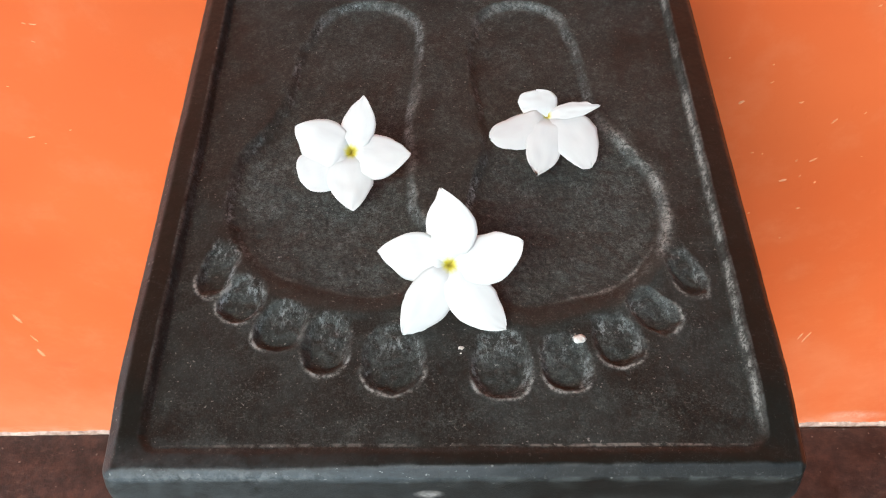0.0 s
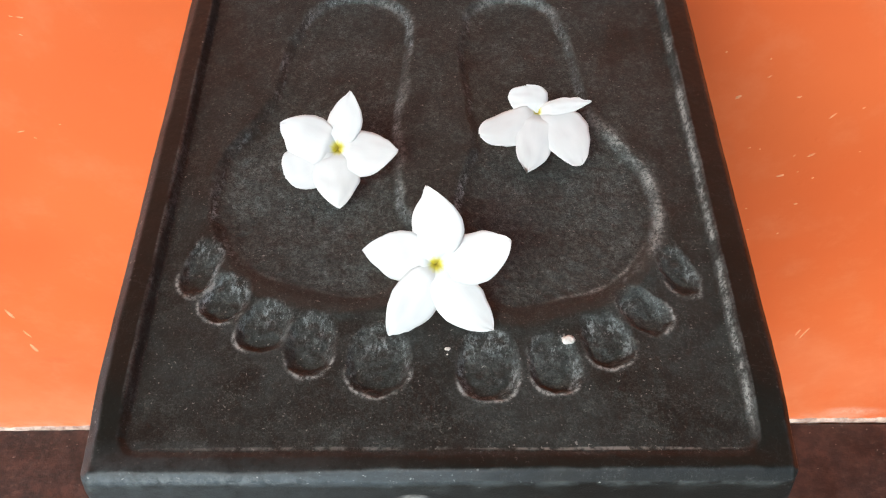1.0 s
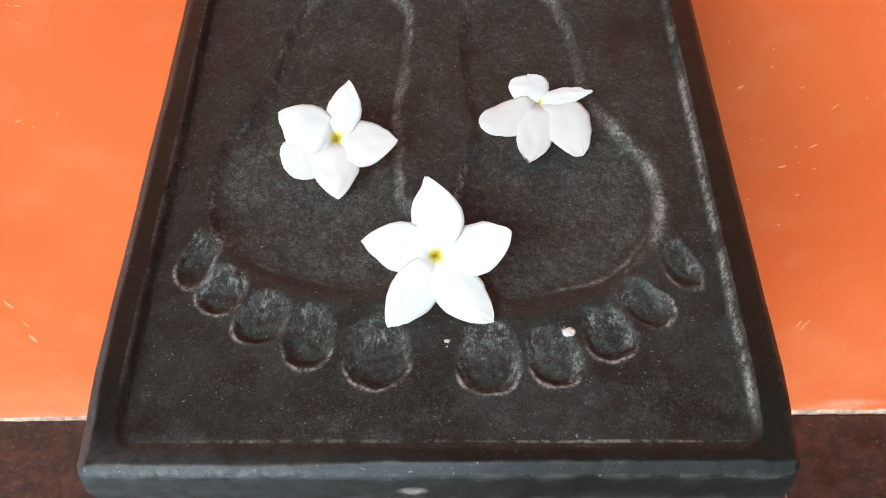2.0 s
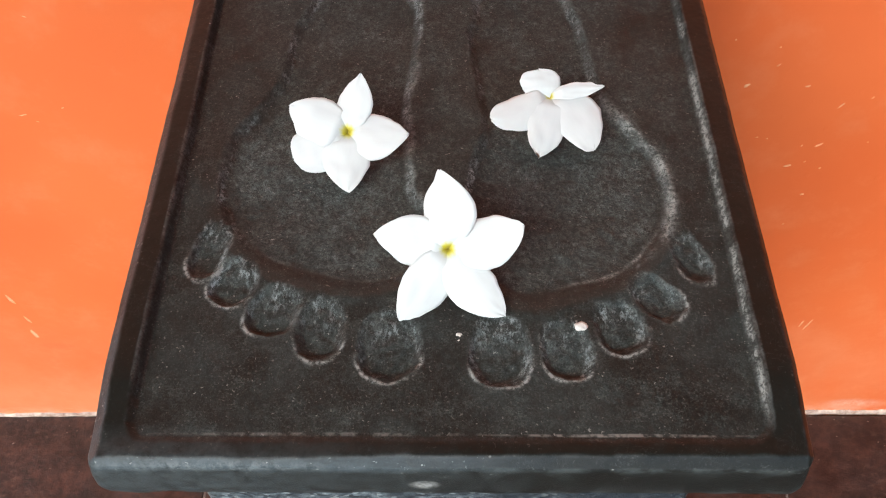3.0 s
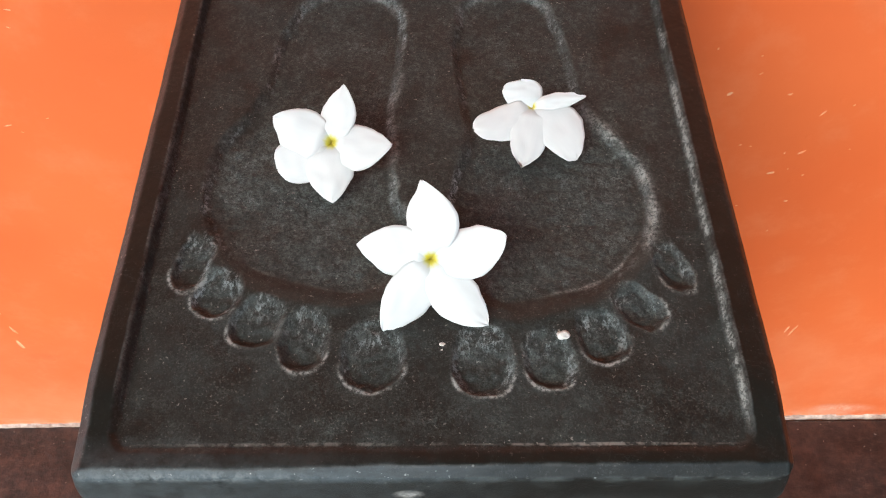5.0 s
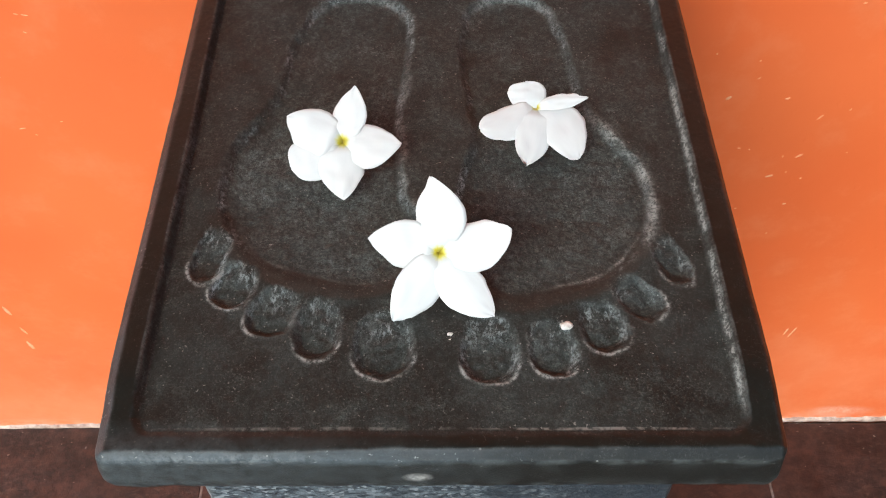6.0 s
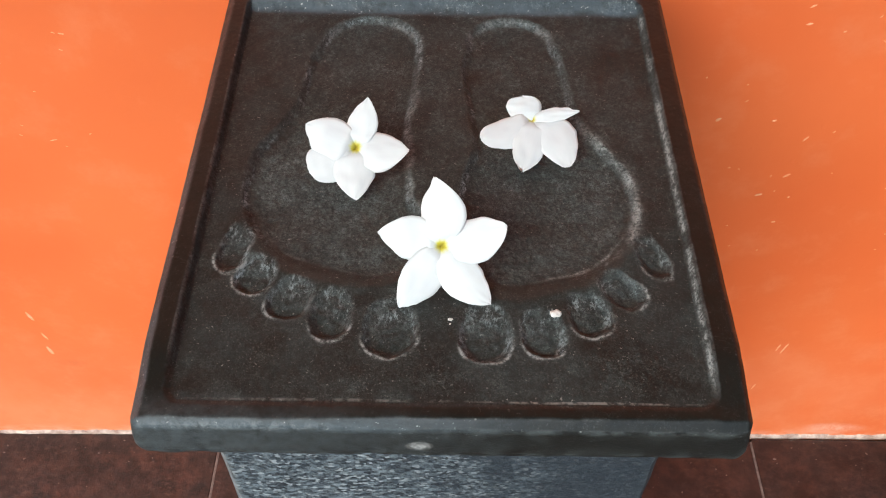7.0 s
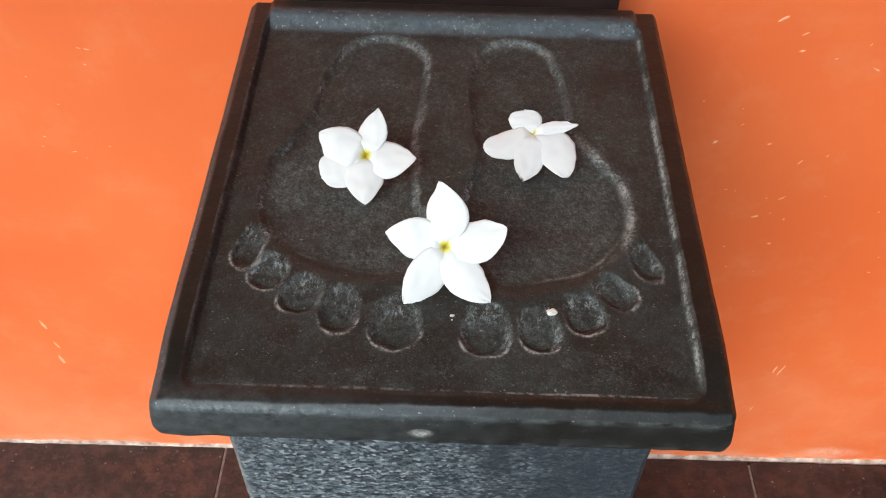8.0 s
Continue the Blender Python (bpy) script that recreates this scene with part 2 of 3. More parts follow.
def mat_orange_paint():
    """Glossy orange wall paint, a little uneven, with trowel waves under it."""
    k = Mat("orange_wall_paint")
    cloud = k.ramp(k.noise(3.5, 3, 0.5), (0.35, 0.0), (0.65, 1.0))
    base = k.mix(cloud, (0.76, 0.143, 0.037), (0.82, 0.175, 0.049))
    rub = k.ramp(k.noise(14, 5, 0.65), (0.52, 0.0), (0.72, 1.0))
    base = k.mix(k.math("MULTIPLY", rub, 0.34), base, (0.86, 0.26, 0.11))
    # reflected light near the floor, painted paler; a pale patch, a faint brown streak
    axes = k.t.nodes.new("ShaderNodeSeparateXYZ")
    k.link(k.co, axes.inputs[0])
    foot_gloss = k.math("MULTIPLY", k.ramp(axes.outputs["Z"], (0.0, 1.0), (0.34, 0.0)), k.ramp(k.noise(7, 5, 0.65), (0.36, 0.2), (0.62, 1.0)))
    base = k.mix(k.math("MULTIPLY", foot_gloss, 0.55), base, (0.86, 0.30, 0.145))
    # paler pink, broken streaks in the lowest few centimetres
    foot_streaks = k.math("MULTIPLY", k.ramp(axes.outputs["Z"], (0.0, 1.0), (0.035, 0.0)), k.ramp(k.noise(26, 5, 0.7, (1.0, 1.0, 3.0)), (0.46, 0.0), (0.60, 1.0)))
    base = k.mix(k.math("MULTIPLY", foot_streaks, 0.5), base, (0.88, 0.46, 0.32))
    for centre, size, tone, share in (((0.715, 0.525, 0.032), (0.07, 0.3, 0.022), (0.90, 0.50, 0.36), 0.7), ((-0.601, 0.515, 0.238), (0.03, 0.3, 0.012), (0.52, 0.12, 0.04), 0.4)):
        spot = k.math("MULTIPLY", k.ramp(k.radius(centre, size), (0.2, 1.0), (1.0, 0.0)), k.ramp(k.noise(60, 4, 0.7), (0.36, 0.2), (0.6, 1.0)))
        base = k.mix(k.math("MULTIPLY", spot, share), base, tone)
    k.set(Base_Color=base, Roughness=k.ramp(k.noise(10, 4), (0.3, 0.34), (0.7, 0.46)))
    pits = k.ramp(k.noise(55, 3, 0.5), (0.66, 0.0), (0.76, 1.0))
    k.bump(k.math("ADD", k.math("MULTIPLY", k.noise(9, 3, 0.5), 1.0), k.math("MULTIPLY", pits, 0.10)), 0.004, 0.35)
    return k.m


def mat_plain(name, a, b, rough=0.7, scale=40, bump=0.001):
    k = Mat(name)
    n = k.noise(scale, 5, 0.65)
    k.set(Base_Color=k.mix(k.ramp(n, (0.32, 0.0), (0.68, 1.0)), a, b), Roughness=rough)
    k.bump(n, bump, 0.6)
    return k.m


def mat_red_tile():
    """Dark oxide-red floor tile, blotched and scuffed."""
    k = Mat("oxide_red_tile")
    blot = k.ramp(k.noise(26, 6, 0.75), (0.42, 0.0), (0.60, 1.0))
    base = k.mix(blot, (0.008, 0.0050, 0.0046), (0.043, 0.022, 0.018))
    warm = k.ramp(k.noise(13, 4, 0.7), (0.54, 0.0), (0.68, 1.0))
    base = k.mix(k.math("MULTIPLY", warm, 0.28), base, (0.085, 0.026, 0.016))
    fleck = k.math("MULTIPLY", k.ramp(k.cells(140), (0.0, 1.0), (0.14, 0.0)), k.ramp(k.noise(24, 2), (0.55, 0.0), (0.66, 1.0)))
    base = k.mix(k.math("MULTIPLY", fleck, 0.6), base, (0.30, 0.19, 0.16))
    scuff = k.math("MULTIPLY", k.ramp(k.noise(85, 6, 0.8, (0.7, 1.4, 1.0)), (0.52, 0.0), (0.62, 1.0)), k.ramp(k.noise(9, 4, 0.7), (0.42, 0.0), (0.60, 1.0)))
    base = k.mix(k.math("MULTIPLY", scuff, 0.45), base, (0.115, 0.070, 0.058))
    info = k.t.nodes.new("ShaderNodeObjectInfo")
    base = k.mix(k.math("MULTIPLY", info.outputs["Random"], 0.3), base, (0.05, 0.016, 0.011))
    k.set(Base_Color=base, Roughness=k.ramp(k.noise(20, 4), (0.3, 0.38), (0.7, 0.6)))
    k.bump(k.noise(60, 6, 0.75), 0.003, 0.7)
    return k.m


def mat_petal(name="white_petal", shrink=1.0):
    """White waxy petal, yellow only at the throat, thin enough to let light through."""
    k = Mat(name)
    r = k.radius((0, 0, 0), (1.0, 1.0, 1000.0))
    r = k.math("MULTIPLY", r, k.math("ADD", k.math("MULTIPLY", k.noise(420, 2, 0.5, (0.35, 1.0, 0.3)), 0.9), 0.55))
    col = k.ramp(k.math("MULTIPLY", r, 100.0 * shrink), (0.0, (0.38, 0.29, 0.01)), (0.16, (0.50, 0.40, 0.012)), (0.26, (0.66, 0.58, 0.06)), (0.36, (0.71, 0.69, 0.40)), (0.50, (0.705, 0.72, 0.715)))
    vein = k.ramp(k.noise(90, 3, 0.5, (1.0, 5.0, 1.0)), (0.35, 0.0), (0.65, 1.0))
    col = k.mix(k.math("MULTIPLY", vein, 0.1), col, (0.58, 0.60, 0.59))
    k.set(Base_Color=col, Roughness=0.48)
    k.bump(vein, 0.0002, 0.08)
    tr = k.t.nodes.new("ShaderNodeBsdfTranslucent")
    k.link(col, tr.inputs["Color"])
    mx = k.t.nodes.new("ShaderNodeMixShader")
    mx.inputs[0].default_value = 0.2
    k.link(k.bsdf.outputs[0], mx.inputs[1])
    k.link(tr.outputs[0], mx.inputs[2])
    out = next(n for n in k.t.nodes if n.type == "OUTPUT_MATERIAL")
    k.link(mx.outputs[0], out.inputs["Surface"])
    return k.m


STONE, GRANITE, ORANGE, TILE, PETAL = mat_black_stone(), mat_granite(), mat_orange_paint(), mat_red_tile(), mat_petal()
PALE_PETAL = mat_petal("faded_white_petal", 1.5)
PLASTER = mat_plain("bare_lime_plaster", (0.20, 0.105, 0.075), (0.66, 0.52, 0.44), 0.8, 46, 0.002)
CHIP = mat_plain("pale_paint_chip", (0.85, 0.30, 0.13), (0.88, 0.47, 0.28), 0.6, 200)
GROUT = mat_plain("grey_grout", (0.09, 0.065, 0.058), (0.19, 0.15, 0.135), 0.85, 90, 0.001)
UNSEEN_DARK = mat_plain("dark_unseen_boards", (0.045, 0.040, 0.033), (0.08, 0.068, 0.054), 0.7, 8, 0.002)
EARTH = mat_plain("sandy_yard", (0.30, 0.26, 0.21), (0.42, 0.37, 0.31), 0.9, 1.5, 0.02)
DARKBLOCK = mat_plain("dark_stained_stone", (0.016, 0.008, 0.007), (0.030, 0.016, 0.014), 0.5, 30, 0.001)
SIDEBLOCK = mat_plain("brown_stone", (0.030, 0.012, 0.008), (0.075, 0.028, 0.016), 0.6, 40, 0.002)
TUBE = mat_plain("pale_green_tube", (0.62, 0.66, 0.40), (0.75, 0.76, 0.58), 0.5, 120, 0.0003)
THROAT = mat_plain("yellow_throat", (0.42, 0.33, 0.01), (0.62, 0.50, 0.03), 0.5, 400, 0.0002)
GRAINMAT = mat_plain("white_grain", (0.40, 0.39, 0.36), (0.72, 0.71, 0.68), 0.6, 300, 0.0004)


# ---- mesh helpers ----
def mesh_of(name, verts, faces, material, smooth=True):
    me = bpy.data.meshes.new(name)
    me.from_pydata([tuple(v) for v in verts], [], [tuple(f) for f in faces])
    if smooth:
        me.polygons.foreach_set("use_smooth", [True] * len(me.polygons))
    me.materials.append(material)
    me.update()
    return me


def part(name, data, parent, label=""):
    """Links a mesh, or a bmesh and its material, as one object under a thing."""
    ob = new(name, data)
    ob.parent = parent
    return tagged(ob, label)


def from_bm(name, bm, material, smooth=False):
    me = bpy.data.meshes.new(name)
    bm.normal_update()
    bm.to_mesh(me)
    bm.free()
    me.materials.append(material)
    if smooth:
        me.polygons.foreach_set("use_smooth", [True] * len(me.polygons))
    return me


def box_bm(x0, x1, y0, y1, z0, z1, bevel=0.0, segs=2):
    bm = bmesh.new()
    bmesh.ops.create_cube(bm, size=1.0)
    for v in bm.verts:
        v.co = Vector(((x0 + x1) / 2 + v.co.x * (x1 - x0), (y0 + y1) / 2 + v.co.y * (y1 - y0), (z0 + z1) / 2 + v.co.z * (z1 - z0)))
    if bevel:
        bmesh.ops.bevel(bm, geom=bm.edges[:], offset=bevel, segments=segs, affect="EDGES", profile=0.5)
    return bm


def smooth01(a, b, v):
    t = np.clip((v - a) / (b - a), 0, 1)
    return t * t * (3 - 2 * t)


# ---- the setting ----
WALL_Y, WALL_SLOPE = 0.52, 0.0077
X0, X1, FRONT, ROOF = -4.0, 2.3, -1.1, 2.9


def wall_y(x):
    return WALL_Y + WALL_SLOPE * x


def build_setting():
    # back wall, a hair out of square with the pedestal
    bm = box_bm(X0, X1, 0, 0.2, -0.1, ROOF)
    for v in bm.verts:
        v.co.y += wall_y(v.co.x)
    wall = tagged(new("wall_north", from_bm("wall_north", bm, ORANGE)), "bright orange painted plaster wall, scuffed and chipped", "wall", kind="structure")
    # unseen dark wall, added to block sky light from this side
    tagged(new("wall_east", from_bm("wall_east", box_bm(X1 + 0.002, X1 + 0.2, FRONT - 0.7, 0.75, -0.1, ROOF), UNSEEN_DARK)),
                  "unseen dark wall added to cut the light from one side", "wall", kind="structure")
    # unseen ceiling, added to dim the light and reflections from above
    tagged(new("ceiling", from_bm("ceiling", box_bm(X0, X1 + 0.2, FRONT, 0.75, ROOF + 0.003, ROOF + 0.15), UNSEEN_DARK)), "unseen plain dark ceiling added to hold back light from above", "ceiling", kind="structure")
    tagged(new("ground", from_bm("ground", box_bm(-400, 400, -400, 400, -0.45, -0.30), EARTH)), "pale sandy yard outside", "ground", kind="structure")
    # chipped paint marks on the wall: x, z, length, angle, width
    rnd = random.Random(7)
    marks = [(-0.622, 0.367, 0.034, 101, 0.0065), (-0.617, 0.314, 0.028, 103, 0.006), (-0.623, 0.275, 0.034, 101, 0.007), (0.545, 0.292, 0.050, 79, 0.0045),
             (0.535, 0.296, 0.026, 80, 0.004), (0.53, 0.177, 0.022, 78, 0.0035), (0.318, 0.774, 0.01, 20, 0.007), (0.347, 0.946, 0.018, 35, 0.005),
             (0.377, 0.929, 0.01, 30, 0.003), (0.38, 0.907, 0.013, 15, 0.004), (0.43, 0.745, 0.013, 55, 0.003), (0.47, 0.885, 0.014, -25, 0.004),
             (0.427, 0.683, 0.014, 40, 0.005), (0.402, 0.648, 0.013, 15, 0.005), (0.324, 0.652, 0.006, 0, 0.005), (0.436, 0.596, 0.006, 0, 0.005),
             (0.441, 0.644, 0.005, 30, 0.004), (0.384, 0.773, 0.007, 20, 0.004)]
    for k in range(22):
        marks.append((rnd.uniform(0.27, 0.60), rnd.uniform(0.52, 0.97), rnd.uniform(0.002, 0.0062), rnd.uniform(0, 70), rnd.uniform(0.0015, 0.0034)))
    for k in range(11):
        marks.append((rnd.uniform(-0.50, -0.40), rnd.uniform(0.70, 0.97), rnd.uniform(0.004, 0.014), rnd.uniform(-40, 10), rnd.uniform(0.0012, 0.0025)))
    for x, z, ln, ang, w in marks:
        a = radians(ang)
        n = 8
        outline = []
        for i in range(n):
            th = 2 * math.pi * i / n
            r = rnd.uniform(0.55, 1.15)
            px, pz = ln / 2 * math.cos(th) * r, w / 2 * math.sin(th) * r
            outline.append((x + px * math.cos(a) - pz * math.sin(a), z + px * math.sin(a) + pz * math.cos(a)))
        vs = [(ox, wall_y(ox) + 0.0005, oz) for ox, oz in outline] + [(x + (ox - x) * 0.6, wall_y(ox) - 0.0006, z + (oz - z) * 0.6) for ox, oz in outline]
        fs = [(i, (i + 1) % n, n + (i + 1) % n, n + i) for i in range(n)] + [tuple(range(n, 2 * n))]
        part("paint_chip", mesh_of("paint_chip", vs, fs, CHIP), wall)
    # ragged strip of bare plaster where the paint stops above the floor
    vs, fs = [], []
    n = 1400
    for i in range(n + 1):
        x = -1.5 + 3.0 * i / n
        h = 0.0075 + 0.005 * noise.noise((x * 9, 3.1, 0)) + 0.0045 * noise.noise((x * 45, 1.7, 0)) + 0.003 * noise.noise((x * 160, 5.0, 0))
        h = max(0.0025, h)
        d = 0.004 + 0.0018 * noise.noise((x * 30, 8.0, 0))
        y = wall_y(x)
        vs += [(x, y - d, -0.004), (x, y - d * 0.8, h * 0.6), (x, y + 0.001, h)]
        if i:
            a, b = 3 * (i - 1), 3 * i
            fs += [(a, b, b + 1, a + 1), (a + 1, b + 1, b + 2, a + 2)]
    tagged(new("trim", mesh_of("trim", vs, fs, PLASTER)), "ragged pale strip of bare plaster along the wall foot", "trim", kind="structure")


# ---- the pedestal ----
SX, SY, TOP, RIM = 0.1815, 0.432, 1.003, 0.007


def sd_box(x, y, cx, cy, hx, hy, r):
    qx, qy = np.abs(x - cx) - hx + r, np.abs(y - cy) - hy + r
    return np.hypot(np.maximum(qx, 0), np.maximum(qy, 0)) + np.minimum(np.maximum(qx, qy), 0) - r


def sd_oval(x, y, cx, cy, rx, ry, turn=0.0, power=2.0):
    c, s = math.cos(radians(turn)), math.sin(radians(turn))
    u, v = (x - cx) * c + (y - cy) * s, -(x - cx) * s + (y - cy) * c
    k = (np.abs(u / rx) ** power + np.abs(v / ry) ** power) ** (1 / power)
    return (k - 1) * min(rx, ry), v / ry


def soft_min(a, b, k):
    h = np.clip(0.5 + 0.5 * (b - a) / k, 0, 1)
    return b * (1 - h) + a * h - k * h * (1 - h)


# toes: centre x, y, half width, half length, turn
TOES = [(-0.0328, 0.0695, 0.0178, 0.0228, 0), (-0.0702, 0.0798, 0.0143, 0.0207, -5), (-0.0970, 0.0912, 0.0145, 0.0185, -20), (-0.1210, 0.1112, 0.0135, 0.0185, -18),
        (-0.1375, 0.1342, 0.0110, 0.0235, -12),
        (0.0268, 0.0664, 0.0175, 0.0228, 2), (0.0625, 0.0670, 0.0148, 0.0190, 12), (0.0930, 0.0812, 0.0145, 0.0182, 18), (0.1150, 0.1012, 0.0125, 0.0190, 42),
        (0.1382, 0.1294, 0.0100, 0.0215, 18)]


def foot(x, y, side):
    """Signed distance to the sole of one print; side is -1 or 1."""
    if side < 0:
        heel, waist, lean, ball, inner = (-0.0592, 0.3509, 0.0416), (-0.0696, 0.2570, 0.0452), -4.9, (-0.0832, 0.1898, 0.0589, 0.0780, 8), (-0.0499, 0.1460, 0.0432, 0.0414)
    else:
        heel, waist, lean, ball, inner = (0.0524, 0.3553, 0.0373), (0.0604, 0.2607, 0.0419), 6.2, (0.0723, 0.1776, 0.0633, 0.0744, -8), (0.0460, 0.1383, 0.0342, 0.0423)
    d, _ = sd_oval(x, y, heel[0], heel[1], heel[2], heel[2])
    c, s = math.cos(radians(lean)), math.sin(radians(lean))
    u, v = (x - waist[0]) * c + (y - waist[1]) * s, -(x - waist[0]) * s + (y - waist[1]) * c
    d = soft_min(d, sd_box(u, v, 0, 0, waist[2], 0.09, 0.02), 0.012)
    d = soft_min(d, sd_oval(x, y, *ball)[0], 0.020)
    return soft_min(d, sd_oval(x, y, *inner)[0], 0.012)


def wander(x, y, scale, z):
    """Smooth noise over the slab."""
    return np.array([noise.noise((a * scale, b * scale, z)) for a, b in zip(x.flat, y.flat)]).reshape(x.shape)


def hand_cut(x, y):
    """The carver's lines wander a little."""
    return (x + 0.0013 * (wander(x, y, 38, 2.0) + 0.6 * wander(x, y, 120, 7.0)), y + 0.0013 * (wander(x, y, 38, 12.0) + 0.6 * wander(x, y, 120, 17.0)))


def rim_distance(x, y, hx, hy):
    return sd_box(0.75 * x + 0.25 * hx, 0.75 * y + 0.25 * hy, 0, 0.2105, 0.1635, 0.1985, 0.012)


def slab_top(x, y):
    """Height of the carved top."""
    z = np.full(x.shape, TOP)
    hx, hy = hand_cut(x, y)
    rim = rim_distance(x, y, hx, hy)
    z += RIM * smooth01(-0.0042, 0.0012, rim) * (1.0 - 0.93 * smooth01(0.06, 0.0, hy))
    # the front rim rises gently towards the edge
    z += 0.0009 * smooth01(0.0175, 0.0055, y) * smooth01(0.178, 0.160, np.abs(x))
    # narrow groove along the foot of one rim
    z -= 0.0016 * np.exp(-((rim + 0.0046) / 0.0014) ** 2) * smooth01(-0.10, -0.14, x) * smooth01(0.03, 0.12, y)
    back = smooth01(-0.014, 0.003, hy - 0.408)
    z = np.maximum(z, TOP + (RIM + 0.0035) * back * smooth01(0.170, 0.158, np.abs(hx)))
    for side in (-1, 1):
        d = foot(hx, hy, side)
        depth = 0.0062 - 0.0026 * smooth01(0.17, 0.13, y)
        z -= depth * (0.72 * smooth01(0.0008, -0.0075, d) + 0.28 * smooth01(0.0, -0.020, d))
        z += 0.0010 * np.exp(-((d - 0.0050) / 0.0042) ** 2) * smooth01(0.19, 0.12, y)
    lumps = wander(x, y, 95, 41.0) + 0.6 * wander(x, y, 210, 43.0)
    for cx, cy, rx, ry, turn in TOES:
        d, v = sd_oval(hx, hy, cx, cy, rx, ry, turn, 2.4)
        d = d + 0.0011 * lumps
        z -= 0.0060 * smooth01(0.0005, -0.0052, d) * np.clip(0.56 - 0.52 * v + 0.16 * lumps, 0.0, 1.2)
    return z


def carved(x, y):
    """Masks of the carving: dusty hollows, the rim, residue and painted light on the toes' slopes, rubbed lips and lit
    edges, smooth wiped bands.
    """
    hx, hy = hand_cut(x, y)
    hollow, residue_lit, rubbed_lit, wiped = (np.zeros(x.shape) for _ in range(4))
    rim = rim_distance(x, y, hx, hy)
    for side in (-1, 1):
        d = foot(hx, hy, side)
        hollow = np.maximum(hollow, smooth01(-0.003, -0.014, d) * (0.2 + 0.8 * smooth01(0.31, 0.22, y)))
        near = smooth01(0.165, 0.135, y)
        wiped = np.maximum(wiped, near * smooth01(-0.0085, -0.0055, d) * smooth01(0.007, 0.003, d))
        # the foot of the front wall keeps a thin pale line
        rubbed_lit = np.maximum(rubbed_lit, 0.8 * near * np.exp(-((d + 0.0072) / 0.0011) ** 2) * (smooth01(0.055, 0.085, x) if side > 0 else 0.25))
        # chalk plus painted light: one sole's outer edge, the other's inner edge, both heels
        if side > 0:
            span = 1.15 * smooth01(0.085, 0.10, x) * smooth01(0.12, 0.15, y) * smooth01(0.275, 0.235, y)
        else:
            span = 0.6 * smooth01(-0.045, -0.03, x) * smooth01(0.13, 0.16, y)
        rubbed_lit = np.maximum(rubbed_lit, np.exp(-((d + 0.0012) / 0.0030) ** 2) * span)
        rubbed_lit = np.maximum(rubbed_lit, 0.5 * np.exp(-((d + 0.0040) / 0.0034) ** 2) * smooth01(0.352, 0.372, y))
    for cx, cy, rx, ry, turn in TOES:
        d, v = sd_oval(hx, hy, cx, cy, rx, ry, turn, 2.4)
        inside = smooth01(0.001, -0.003, d)
        hollow = np.maximum(hollow * (1 - inside), 0.30 * inside)
        wiped = wiped * (1 - inside)
        # residue, plus lit far and side walls of the toes put into the mask
        residue_lit = np.maximum(residue_lit, inside * np.maximum(smooth01(-0.25, 0.55, v), 0.9 * smooth01(0.45, 0.8, (hx - cx) / rx) * smooth01(-0.8, -0.3, v)))
        rubbed_lit = np.maximum(rubbed_lit, 2.0 * np.exp(-((d - 0.0006) / 0.0008) ** 2) * smooth01(-0.15, -0.65, v))
    # lit inner slope of one long rim, painted as a pale line
    rubbed_lit = np.maximum(rubbed_lit, 2.4 * np.exp(-((rim + 0.0016) / 0.0009) ** 2) * smooth01(0.10, 0.15, x) * smooth01(0.02, 0.05, y) * smooth01(0.405, 0.38, y))
    return hollow, smooth01(-0.004, 0.001, rim), residue_lit, rubbed_lit, wiped


